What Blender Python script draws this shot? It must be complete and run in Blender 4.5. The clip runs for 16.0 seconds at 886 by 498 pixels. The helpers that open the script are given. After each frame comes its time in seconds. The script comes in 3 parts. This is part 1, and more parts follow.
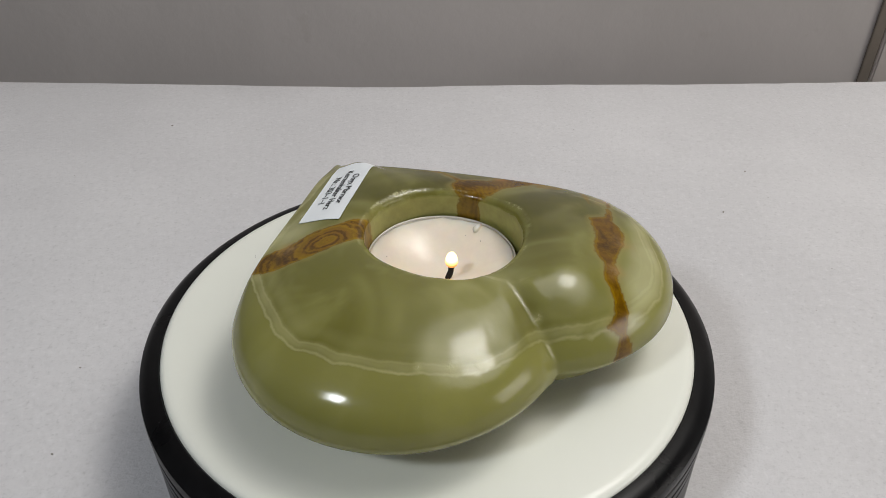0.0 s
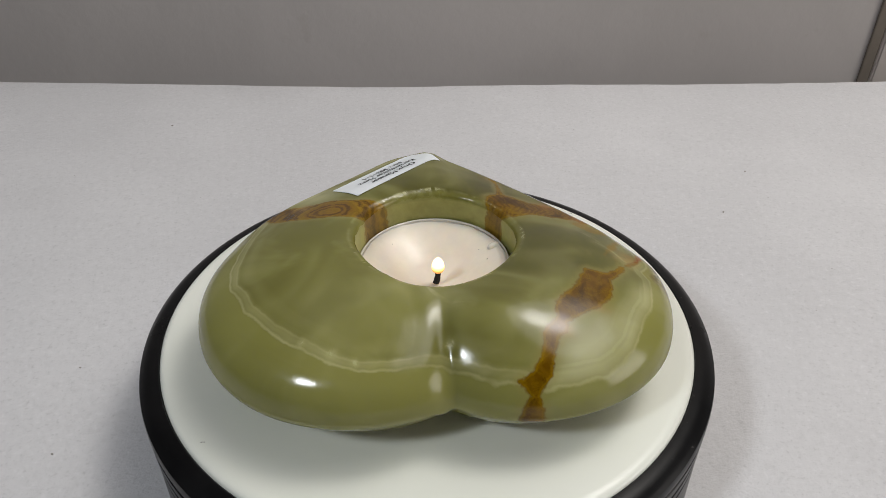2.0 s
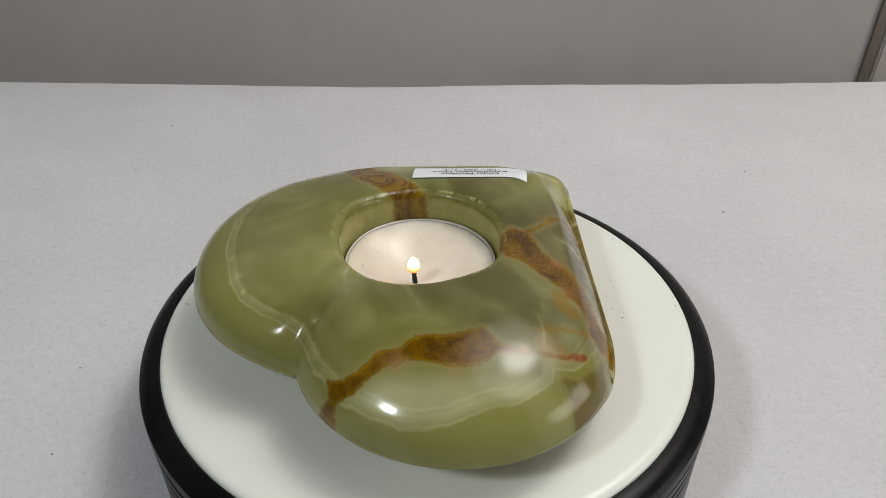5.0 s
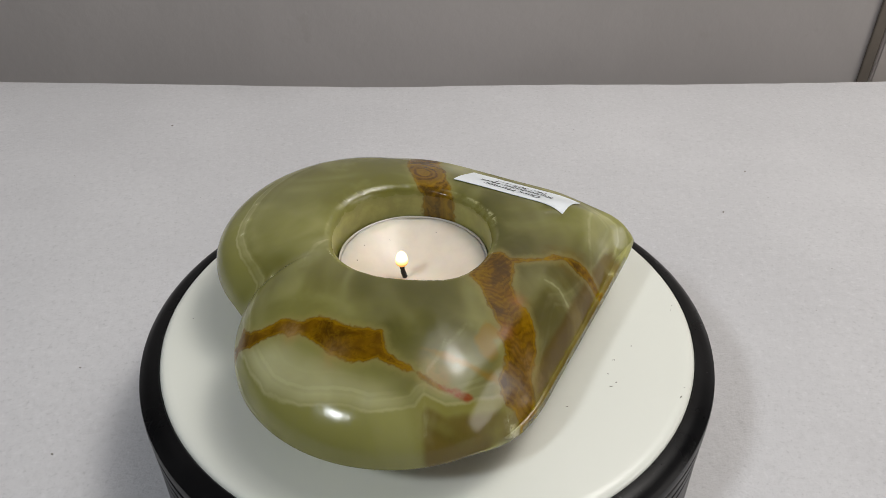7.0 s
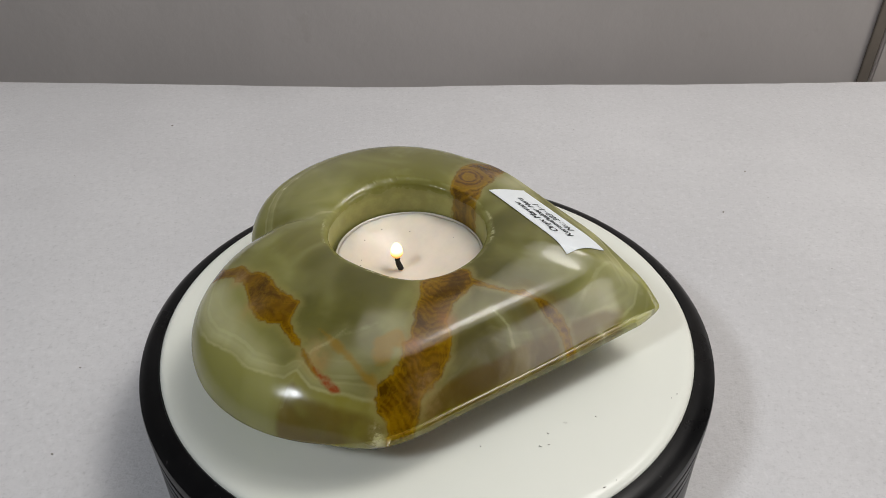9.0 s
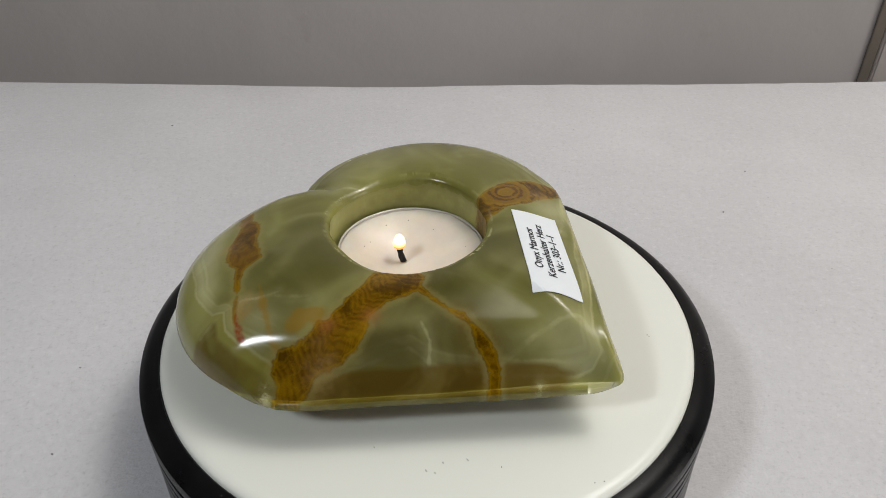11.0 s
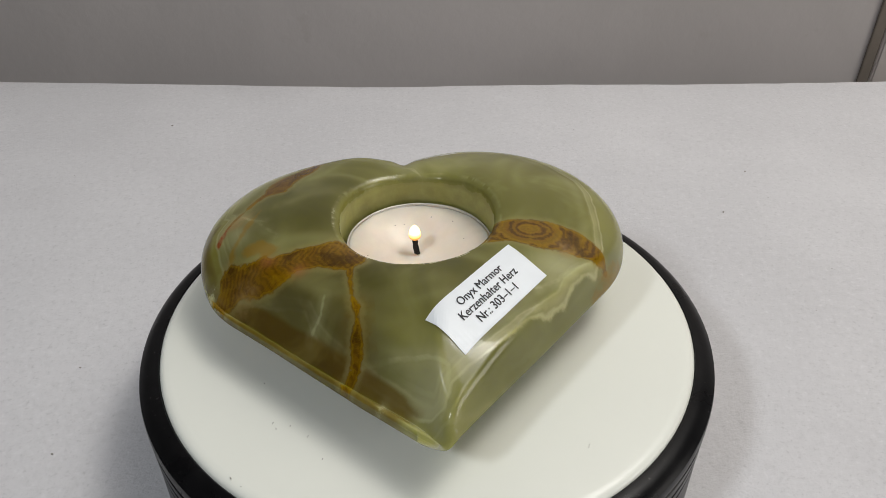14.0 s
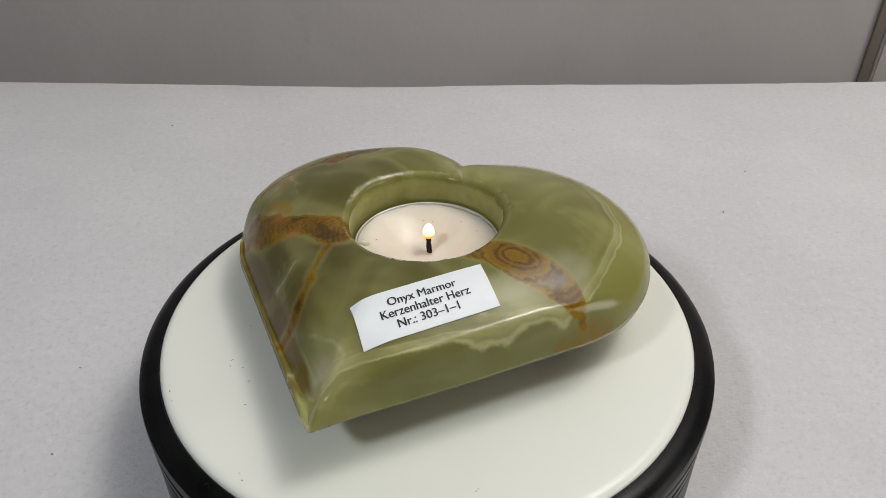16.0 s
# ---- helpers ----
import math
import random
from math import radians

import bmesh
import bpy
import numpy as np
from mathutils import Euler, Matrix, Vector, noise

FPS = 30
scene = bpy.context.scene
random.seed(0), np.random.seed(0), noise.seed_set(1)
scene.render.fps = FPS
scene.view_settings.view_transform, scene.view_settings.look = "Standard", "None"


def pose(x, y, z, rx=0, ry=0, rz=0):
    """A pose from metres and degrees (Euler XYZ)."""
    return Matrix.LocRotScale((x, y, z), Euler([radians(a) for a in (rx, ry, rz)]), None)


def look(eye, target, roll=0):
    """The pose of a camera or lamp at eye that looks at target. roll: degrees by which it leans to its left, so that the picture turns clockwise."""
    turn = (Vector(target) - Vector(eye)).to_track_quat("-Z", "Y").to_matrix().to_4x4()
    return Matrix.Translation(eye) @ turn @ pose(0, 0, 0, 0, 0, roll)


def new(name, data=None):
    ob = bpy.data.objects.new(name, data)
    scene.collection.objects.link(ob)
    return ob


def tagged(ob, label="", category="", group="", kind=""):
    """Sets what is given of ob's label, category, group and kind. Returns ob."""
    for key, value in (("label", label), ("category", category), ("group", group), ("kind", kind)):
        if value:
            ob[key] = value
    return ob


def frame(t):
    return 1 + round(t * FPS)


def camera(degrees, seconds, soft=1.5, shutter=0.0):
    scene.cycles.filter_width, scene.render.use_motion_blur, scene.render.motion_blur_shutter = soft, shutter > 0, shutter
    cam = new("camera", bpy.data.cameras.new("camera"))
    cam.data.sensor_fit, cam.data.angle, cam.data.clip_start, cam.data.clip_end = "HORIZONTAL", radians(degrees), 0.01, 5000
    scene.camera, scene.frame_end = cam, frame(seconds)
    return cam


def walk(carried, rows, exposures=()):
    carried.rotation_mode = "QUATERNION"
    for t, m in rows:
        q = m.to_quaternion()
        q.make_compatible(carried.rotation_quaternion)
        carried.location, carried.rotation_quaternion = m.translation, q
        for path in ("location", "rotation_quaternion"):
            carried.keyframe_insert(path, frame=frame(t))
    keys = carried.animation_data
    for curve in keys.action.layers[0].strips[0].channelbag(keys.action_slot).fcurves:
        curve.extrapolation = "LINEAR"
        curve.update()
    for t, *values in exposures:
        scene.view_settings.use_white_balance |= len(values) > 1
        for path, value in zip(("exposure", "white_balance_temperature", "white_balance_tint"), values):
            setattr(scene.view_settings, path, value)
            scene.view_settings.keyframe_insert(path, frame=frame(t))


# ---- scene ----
# ---------------------------------------------------------------- camera
R = 0.069                      # radius of the white platter, metres
cam = camera(62.07, 16.0, soft=0.55)
EYE = pose(0, -0.15253, 0.12857, 90 - 35.215, 0, -1.49)
walk(cam, [(0, EYE), (16.0, EYE)])

# ---------------------------------------------------------------- light
scene.view_settings.exposure = 0.0
world = bpy.data.worlds.new("room_air")
scene.world = world
world.use_nodes = True
world.node_tree.nodes["Background"].inputs[0].default_value = (0.92, 0.96, 1.0, 1)
world.node_tree.nodes["Background"].inputs[1].default_value = 0.13


def area_lamp(name, direction, distance, width, height, power, colour):
    data = bpy.data.lights.new(name, "AREA")
    data.shape, data.size, data.size_y = "ELLIPSE" if name.startswith("softbox") else "RECTANGLE", width, height
    data.energy, data.color = power, colour
    ob = new(name, data)
    ob.matrix_world = look(Vector(direction).normalized() * distance, (0, 0, 0.02))
    return ob


# a soft lamp overhead with a brighter middle, a small desk lamp, and daylight from a window at one side
area_lamp("softbox_lamp", (0.44, 0.10, 0.89), 0.80, 0.24, 0.21, 1.75, (1.0, 0.965, 0.915))
area_lamp("softbox_cover", (0.44, 0.08, 0.89), 0.84, 0.66, 0.58, 2.75, (1.0, 0.965, 0.915))
area_lamp("desk_lamp", (-0.51, -0.49, 0.71), 0.75, 0.080, 0.080, 1.72, (0.90, 0.95, 1.0))
area_lamp("window_light", (0.93, -0.29, 0.23), 1.10, 0.54, 0.42, 2.9, (1.0, 0.95, 0.90))


# ---------------------------------------------------------------- material helpers
def material(name):
    m = bpy.data.materials.new(name)
    m.use_nodes = True
    nt = m.node_tree
    return m, nt, nt.nodes["Principled BSDF"]


def link(nt, a, b):
    nt.links.new(a, b)


def put(nt, socket, value):
    if hasattr(value, "is_output"):
        nt.links.new(value, socket)
    else:
        socket.default_value = value


def math_node(nt, op, a, b=0.0, c=0.0, clamp=False):
    n = nt.nodes.new("ShaderNodeMath")
    n.operation, n.use_clamp = op, clamp
    put(nt, n.inputs[0], a)
    put(nt, n.inputs[1], b)
    put(nt, n.inputs[2], c)
    return n.outputs[0]


def mix(nt, fac, a, b, blend="MIX"):
    n = nt.nodes.new("ShaderNodeMix")
    n.data_type, n.blend_type = "RGBA", blend
    put(nt, n.inputs[0], fac)
    for sock, v in ((n.inputs[6], a), (n.inputs[7], b)):
        put(nt, sock, v if hasattr(v, "is_output") else (*v, 1))
    return n.outputs[2]


def noise_node(nt, scale, detail=3.0, rough=0.55, distort=0.0, vector=None):
    n = nt.nodes.new("ShaderNodeTexNoise")
    n.inputs["Scale"].default_value = scale
    n.inputs["Detail"].default_value = detail
    n.inputs["Roughness"].default_value = rough
    n.inputs["Distortion"].default_value = distort
    if vector is None:
        tc = nt.nodes.new("ShaderNodeTexCoord")
        vector = tc.outputs["Object"]
    nt.links.new(vector, n.inputs["Vector"])
    return n.outputs[0]


def step(nt, value, lo, hi, a=0.0, b=1.0):
    n = nt.nodes.new("ShaderNodeMapRange")
    n.interpolation_type = "SMOOTHSTEP"
    put(nt, n.inputs[0], value)
    for i, v in enumerate((lo, hi, a, b)):
        n.inputs[i + 1].default_value = v
    return n.outputs[0]


def attribute(nt, name):
    n = nt.nodes.new("ShaderNodeAttribute")
    n.attribute_name = name
    return n.outputs["Fac"]


def bump(nt, bsdf, height, strength, distance):
    n = nt.nodes.new("ShaderNodeBump")
    n.inputs["Strength"].default_value = strength
    n.inputs["Distance"].default_value = distance
    nt.links.new(height, n.inputs["Height"])
    nt.links.new(n.outputs[0], bsdf.inputs["Normal"])


# ---------------------------------------------------------------- materials
def make_onyx():
    m, nt, b = material("onyx_marble")
    fine = noise_node(nt, 900, 3)
    mid = noise_node(nt, 260, 4, 0.6)
    broad = noise_node(nt, 55, 3, 0.5, 0.8)
    cloud = noise_node(nt, 28, 2, 0.5, 1.2)
    # clear green body with cloudy, paler zones
    body = mix(nt, step(nt, cloud, 0.35, 0.66), (0.135, 0.133, 0.038), (0.205, 0.203, 0.078))
    body = mix(nt, math_node(nt, "MULTIPLY", step(nt, broad, 0.50, 0.72), 0.40), body, (0.28, 0.28, 0.14))
    pale = attribute(nt, "pale")
    pale = math_node(nt, "MULTIPLY", pale, step(nt, broad, 0.25, 0.6, 0.65, 1.0))
    body = mix(nt, pale, body, (0.40, 0.40, 0.30))
    # lighter yellow-green flank under the growth line
    wob = math_node(nt, "MULTIPLY_ADD", math_node(nt, "SUBTRACT", broad, 0.5), 0.022, attribute(nt, "edge"))
    dusk = math_node(nt, "MULTIPLY", attribute(nt, "dusk"), step(nt, broad, 0.30, 0.65, 0.95, 0.55))
    wob = math_node(nt, "MULTIPLY_ADD", math_node(nt, "SUBTRACT", mid, 0.5), 0.016, wob)
    body = mix(nt, dusk, body, (0.066, 0.062, 0.018))
    flank = step(nt, wob, 0.086, 0.098, 1.0, 0.0)
    cool = attribute(nt, "cool")
    body = mix(nt, math_node(nt, "MULTIPLY", flank, 0.62), body, mix(nt, cool, (0.250, 0.248, 0.100), (0.165, 0.170, 0.078)))
    body = mix(nt, math_node(nt, "MULTIPLY", math_node(nt, "MULTIPLY", flank, attribute(nt, "olive")), step(nt, mid, 0.3, 0.7, 0.9, 0.6)), body, (0.175, 0.160, 0.036))
    # white growth lines that follow the outline
    for level, width, amount in ((0.112, 0.026, 0.34), (0.096, 0.007, 0.50), (0.121, 0.006, 0.25), (0.160, 0.035, 0.10)):
        away = math_node(nt, "ABSOLUTE", math_node(nt, "SUBTRACT", wob, level))
        line = math_node(nt, "MULTIPLY", step(nt, away, 0.0, width, 1.0, 0.0), amount)
        line = math_node(nt, "MULTIPLY", line, step(nt, broad, 0.32, 0.58, 0.35, 1.0))
        line = math_node(nt, "MULTIPLY", line, math_node(nt, "MULTIPLY_ADD", cool, 0.6, 1.0))
        body = mix(nt, line, body, (0.46, 0.45, 0.31))
    # finer bands in the milky lobe
    bands = math_node(nt, "SINE", math_node(nt, "MULTIPLY", wob, 150.0))
    body = mix(nt, math_node(nt, "MULTIPLY", math_node(nt, "MULTIPLY", step(nt, bands, 0.55, 1.0), math_node(nt, "MULTIPLY", attribute(nt, "pale"), step(nt, wob, 0.13, 0.20, 1.0, 0.0))), 0.22), body, (0.56, 0.56, 0.42))
    # soft milky veils
    veil = math_node(nt, "ABSOLUTE", math_node(nt, "SUBTRACT", noise_node(nt, 24, 2, 0.5, 0.9), 0.5))
    veil = math_node(nt, "MULTIPLY", step(nt, veil, 0.0, 0.075, 1.0, 0.0), step(nt, cloud, 0.38, 0.62, 0.03, 0.20))
    body = mix(nt, veil, body, (0.36, 0.36, 0.22))
    # cut flank, mixed towards a darker brown than the body
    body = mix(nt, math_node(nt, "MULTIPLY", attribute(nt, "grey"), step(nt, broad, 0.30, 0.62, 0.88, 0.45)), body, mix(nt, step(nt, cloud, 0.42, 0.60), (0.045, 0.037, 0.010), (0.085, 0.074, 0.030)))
    # brown skirt along the lower flank
    skirt = math_node(nt, "MULTIPLY_ADD", math_node(nt, "SUBTRACT", broad, 0.5), 0.9, attribute(nt, "skirt"))
    skirt = math_node(nt, "MULTIPLY_ADD", math_node(nt, "SUBTRACT", mid, 0.5), 0.25, skirt)
    skirt = math_node(nt, "MULTIPLY", skirt, step(nt, attribute(nt, "skirt"), 0.02, 0.12))
    skirt_colour = mix(nt, step(nt, broad, 0.4, 0.62), (0.085, 0.052, 0.006), (0.140, 0.100, 0.026))
    body = mix(nt, step(nt, skirt, 0.25, 0.75, 0.0, 0.88), body, skirt_colour)
    # amber stains round the veins
    body = mix(nt, math_node(nt, "MULTIPLY", attribute(nt, "stain"), step(nt, mid, 0.30, 0.65, 0.75, 0.25)), body, (0.125, 0.072, 0.008))
    # thin white wisps
    wisp = math_node(nt, "MULTIPLY_ADD", math_node(nt, "SUBTRACT", mid, 0.5), 0.020, attribute(nt, "wisp"))
    broken = step(nt, noise_node(nt, 95, 3, 0.6), 0.38, 0.60, 0.15, 1.0)
    thin = math_node(nt, "MULTIPLY", step(nt, wisp, -0.006, 0.002), 0.34)
    soft = math_node(nt, "MULTIPLY_ADD", step(nt, wisp, -0.035, 0.0), 0.16, thin)
    body = mix(nt, math_node(nt, "MULTIPLY", soft, broken), body, (0.45, 0.45, 0.33))
    # grey-violet clouding round the veins
    vein = attribute(nt, "vein")
    vw = math_node(nt, "MULTIPLY_ADD", math_node(nt, "SUBTRACT", mid, 0.5), 0.028, vein)
    vw = math_node(nt, "MULTIPLY_ADD", math_node(nt, "SUBTRACT", fine, 0.5), 0.012, vw)
    vw = math_node(nt, "MULTIPLY_ADD", math_node(nt, "SUBTRACT", noise_node(nt, 110, 3, 0.6, 0.6), 0.5), 0.022, vw)
    halo = math_node(nt, "MULTIPLY", step(nt, vw, -0.030, 0.0), 0.42)
    body = mix(nt, halo, body, (0.27, 0.235, 0.10))
    # brown veins with rings of growth
    ring = attribute(nt, "ring")
    warp = math_node(nt, "MULTIPLY_ADD", math_node(nt, "SUBTRACT", mid, 0.5), 0.045, ring)
    agate = attribute(nt, "agate")
    wave = math_node(nt, "MULTIPLY", math_node(nt, "SINE", math_node(nt, "MULTIPLY", warp, 330.0)), agate)
    wave2 = math_node(nt, "MULTIPLY", math_node(nt, "SINE", math_node(nt, "MULTIPLY", warp, 105.0)), agate)
    rust = mix(nt, step(nt, wave, -0.9, 0.95, 0.20, 0.90), (0.058, 0.022, 0.001), (0.185, 0.082, 0.003))
    rust = mix(nt, math_node(nt, "MULTIPLY", step(nt, wave2, 0.1, 1.0), 0.5), rust, (0.26, 0.135, 0.006))
    blotch = noise_node(nt, 120, 4, 0.62, 0.5)
    rust = mix(nt, step(nt, blotch, 0.52, 0.66, 0.0, 0.75), rust, (0.050, 0.019, 0.001))
    rust = mix(nt, step(nt, blotch, 0.34, 0.46, 0.55, 0.0), rust, (0.245, 0.120, 0.007))
    crack = math_node(nt, "ABSOLUTE", math_node(nt, "SUBTRACT", noise_node(nt, 190, 5, 0.62, 1.6), 0.5))
    rust = mix(nt, math_node(nt, "MULTIPLY", step(nt, crack, 0.0, 0.045, 1.0, 0.0), 0.10), rust, (0.38, 0.215, 0.016))
    rim_line = math_node(nt, "ABSOLUTE", math_node(nt, "SUBTRACT", vw, 0.005))
    rust = mix(nt, math_node(nt, "MULTIPLY", step(nt, rim_line, 0.0, 0.006, 1.0, 0.0), 0.30), rust, (0.33, 0.18, 0.020))
    rust = mix(nt, 1.0, rust, (1.00, 1.16, 0.30), "MULTIPLY")
    colour = mix(nt, step(nt, vw, -0.006, 0.004), body, rust)
    # pink-pale stretches in the veins, and one red streak
    pink = math_node(nt, "MULTIPLY", attribute(nt, "pink"), step(nt, mid, 0.35, 0.6, 0.25, 0.90))
    colour = mix(nt, pink, colour, (0.34, 0.225, 0.12))
    colour = mix(nt, math_node(nt, "MULTIPLY", attribute(nt, "blush"), step(nt, mid, 0.3, 0.65, 0.4, 0.9)), colour, (0.30, 0.115, 0.045))
    orange = math_node(nt, "MULTIPLY_ADD", math_node(nt, "SUBTRACT", mid, 0.5), 0.05, attribute(nt, "orange"))
    colour = mix(nt, step(nt, orange, -0.014, 0.006, 0.0, 0.6), colour, (0.23, 0.130, 0.010))
    red = math_node(nt, "MULTIPLY_ADD", math_node(nt, "SUBTRACT", mid, 0.5), 0.030, attribute(nt, "red"))
    colour = mix(nt, math_node(nt, "MULTIPLY", step(nt, red, -0.007, 0.007, 0.0, 0.9), step(nt, fine, 0.3, 0.6, 0.6, 1.0)), colour, (0.22, 0.035, 0.008))
    # unpolished wall of the drilled hole, coloured paler for light glowing through the stone
    colour = mix(nt, math_node(nt, "MULTIPLY", math_node(nt, "MULTIPLY", attribute(nt, "drilled"), step(nt, vw, -0.003, 0.003, 1.0, 0.15)), step(nt, mid, 0.3, 0.7, 0.40, 0.65)), colour, (0.43, 0.43, 0.20))
    # chipped white crystals along the drilled rim and the lower edge
    chip = math_node(nt, "MULTIPLY", attribute(nt, "chip"), math_node(nt, "MULTIPLY_ADD", 0.85, math_node(nt, "MULTIPLY", step(nt, noise_node(nt, 700, 4, 0.65), 0.42, 0.60), step(nt, noise_node(nt, 75, 2), 0.42, 0.62)), 0.26))
    colour = mix(nt, math_node(nt, "MULTIPLY", chip, 0.8), colour, (0.62, 0.61, 0.44))
    colour = mix(nt, 1.0, colour, (1.02, 1.0, 0.74), "MULTIPLY")
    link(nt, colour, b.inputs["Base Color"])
    rough = math_node(nt, "MULTIPLY_ADD", chip, 0.45, step(nt, mid, 0.3, 0.7, 0.13, 0.20))
    link(nt, math_node(nt, "MULTIPLY_ADD", attribute(nt, "drilled"), 0.22, rough), b.inputs["Roughness"])
    b.inputs["IOR"].default_value = 1.52
    b.inputs["Specular IOR Level"].default_value = 0.36
    b.inputs["Subsurface Weight"].default_value = 0.60
    b.inputs["Subsurface Radius"].default_value = (1.0, 1.0, 0.45)
    b.inputs["Subsurface Scale"].default_value = 0.005
    relief = math_node(nt, "MULTIPLY_ADD", chip, 0.4, math_node(nt, "MULTIPLY", broad, 0.9))
    relief = math_node(nt, "MULTIPLY_ADD", math_node(nt, "MULTIPLY", crack, step(nt, vw, -0.003, 0.003)), 0.15, relief)
    relief = math_node(nt, "MULTIPLY_ADD", mid, 0.10, relief)
    bump(nt, b, relief, 0.30, 0.0008)
    return m


def make_cloth(name, low, high, grain):
    m, nt, b = material(name)
    broad = noise_node(nt, 6, 4, 0.6)
    mottle = noise_node(nt, grain * 0.50, 5, 0.70)
    fleck = noise_node(nt, grain * 0.85, 4, 0.72)
    fine = noise_node(nt, grain * 1.7, 3, 0.7)
    c = mix(nt, step(nt, broad, 0.35, 0.65), low, high)
    c = mix(nt, step(nt, mottle, 0.50, 0.66, 0.0, 0.22), c, [v * 0.83 for v in low])
    c = mix(nt, step(nt, mottle, 0.32, 0.47, 0.22, 0.0), c, [min(1, v * 1.12) for v in high])
    c = mix(nt, step(nt, fleck, 0.54, 0.74, 0.0, 0.45), c, [v * 0.76 for v in low])
    c = mix(nt, step(nt, fleck, 0.30, 0.46, 0.40, 0.0), c, [min(1, v * 1.14) for v in high])
    c = mix(nt, step(nt, fine, 0.55, 0.75, 0.0, 0.30), c, [v * 0.72 for v in low])
    link(nt, c, b.inputs["Base Color"])
    b.inputs["Roughness"].default_value = 0.92
    b.inputs["Specular IOR Level"].default_value = 0.15
    relief = math_node(nt, "MULTIPLY_ADD", fleck, 0.5, fine)
    bump(nt, b, math_node(nt, "MULTIPLY_ADD", mottle, 0.5, relief), 0.40, 0.0005)
    return m


def make_plaster():
    m, nt, b = material("wall_plaster")
    broad = noise_node(nt, 4, 5, 0.6, 0.4)
    fine = noise_node(nt, 140, 4, 0.65)
    c = mix(nt, step(nt, broad, 0.32, 0.68), (0.50, 0.470, 0.460), (0.57, 0.535, 0.525))
    c = mix(nt, step(nt, noise_node(nt, 34, 4, 0.6), 0.62, 0.76, 0.0, 0.22), c, (0.38, 0.34, 0.31))
    link(nt, c, b.inputs["Base Color"])
    b.inputs["Roughness"].default_value = 0.85
    bump(nt, b, fine, 0.35, 0.0008)
    return m


def make_plain(name, colour, rough, vary=0.12, scale=90, metal=0.0, relief=0.0, spread=0.18):
    m, nt, b = material(name)
    n = noise_node(nt, scale, 4, 0.6)
    link(nt, mix(nt, step(nt, n, 0.3, 0.7), [v * (1 - vary) for v in colour], colour), b.inputs["Base Color"])
    link(nt, step(nt, noise_node(nt, scale * 3.1, 4), 0.3, 0.7, rough * (1 - spread), min(1.0, rough * (1 + spread))), b.inputs["Roughness"])
    b.inputs["Metallic"].default_value = metal
    if relief:
        bump(nt, b, noise_node(nt, scale * 6, 3), relief, 0.0004)
    return m


def make_rubber():
    m, nt, b = material("black_glossy_plastic")
    n = noise_node(nt, 60, 4, 0.6)
    dust = step(nt, noise_node(nt, 700, 2, 0.6), 0.70, 0.80)
    c = mix(nt, step(nt, n, 0.3, 0.7), (0.003, 0.003, 0.0035), (0.006, 0.006, 0.0065))
    c = mix(nt, math_node(nt, "MULTIPLY", dust, 0.25), c, (0.16, 0.15, 0.15))
    link(nt, c, b.inputs["Base Color"])
    link(nt, step(nt, n, 0.3, 0.7, 0.26, 0.36), b.inputs["Roughness"])
    b.inputs["Specular IOR Level"].default_value = 0.14
    bump(nt, b, noise_node(nt, 500, 3), 0.06, 0.0004)
    return m


def make_wax(name, colour, rough):
    m, nt, b = material(name)
    n = noise_node(nt, 180, 4, 0.6)
    link(nt, mix(nt, step(nt, n, 0.35, 0.7), colour, [min(1, v * 1.06) for v in colour]), b.inputs["Base Color"])
    b.inputs["Roughness"].default_value = rough
    b.inputs["Subsurface Weight"].default_value = 0.5
    b.inputs["Subsurface Radius"].default_value = (1.0, 0.75, 0.5)
    b.inputs["Subsurface Scale"].default_value = 0.004
    bump(nt, b, noise_node(nt, 130, 3), 0.15, 0.0006)
    return m


def make_flame():
    m, nt, b = material("candle_flame")
    h = attribute(nt, "height")
    c = mix(nt, step(nt, h, 0.05, 0.50), (1.0, 0.42, 0.10), (1.0, 0.60, 0.20))
    c = mix(nt, step(nt, h, 0.30, 0.75), c, (1.0, 0.70, 0.30))
    b.inputs["Base Color"].default_value = (0, 0, 0, 1)
    b.inputs["Specular IOR Level"].default_value = 0.0
    link(nt, c, b.inputs["Emission Color"])
    link(nt, step(nt, h, 0.12, 0.65, 1.0, 5.0), b.inputs["Emission Strength"])
    return m


ONYX = make_onyx()
CLOTH = make_cloth("table_cloth_fabric", (0.565, 0.56, 0.575), (0.62, 0.615, 0.63), 620)
PLASTER = make_plaster()
# unseen ceiling and walls: tones chosen for fill light and dim reflections
CEILING = make_plain("unseen_ceiling_grey", (0.62, 0.61, 0.60), 0.9, 0.05, 8, relief=0.1)
DARK_WALL = make_plain("unseen_wall_grey", (0.32, 0.32, 0.33), 0.9, 0.1, 6, relief=0.1)
FLOOR = make_plain("floor_laminate", (0.30, 0.22, 0.15), 0.5, 0.25, 9)
WOOD = make_plain("table_wood", (0.28, 0.18, 0.10), 0.5, 0.3, 30)
TRIM_DARK = make_plain("trim_shadow_gap", (0.21, 0.18, 0.15), 0.7, 0.15, 40)
TRIM_LIGHT = make_plain("trim_paint", (0.60, 0.55, 0.52), 0.6, 0.08, 30)
PLATTER = make_plain("white_plastic", (0.76, 0.775, 0.71), 0.32, 0.015, 25, spread=0.03)
RUBBER = make_rubber()
ALUMINIUM = make_plain("aluminium_foil", (0.66, 0.63, 0.58), 0.55, 0.10, 160, metal=0.4, relief=0.15)
WAX = make_wax("white_wax", (0.80, 0.715, 0.615), 0.22)
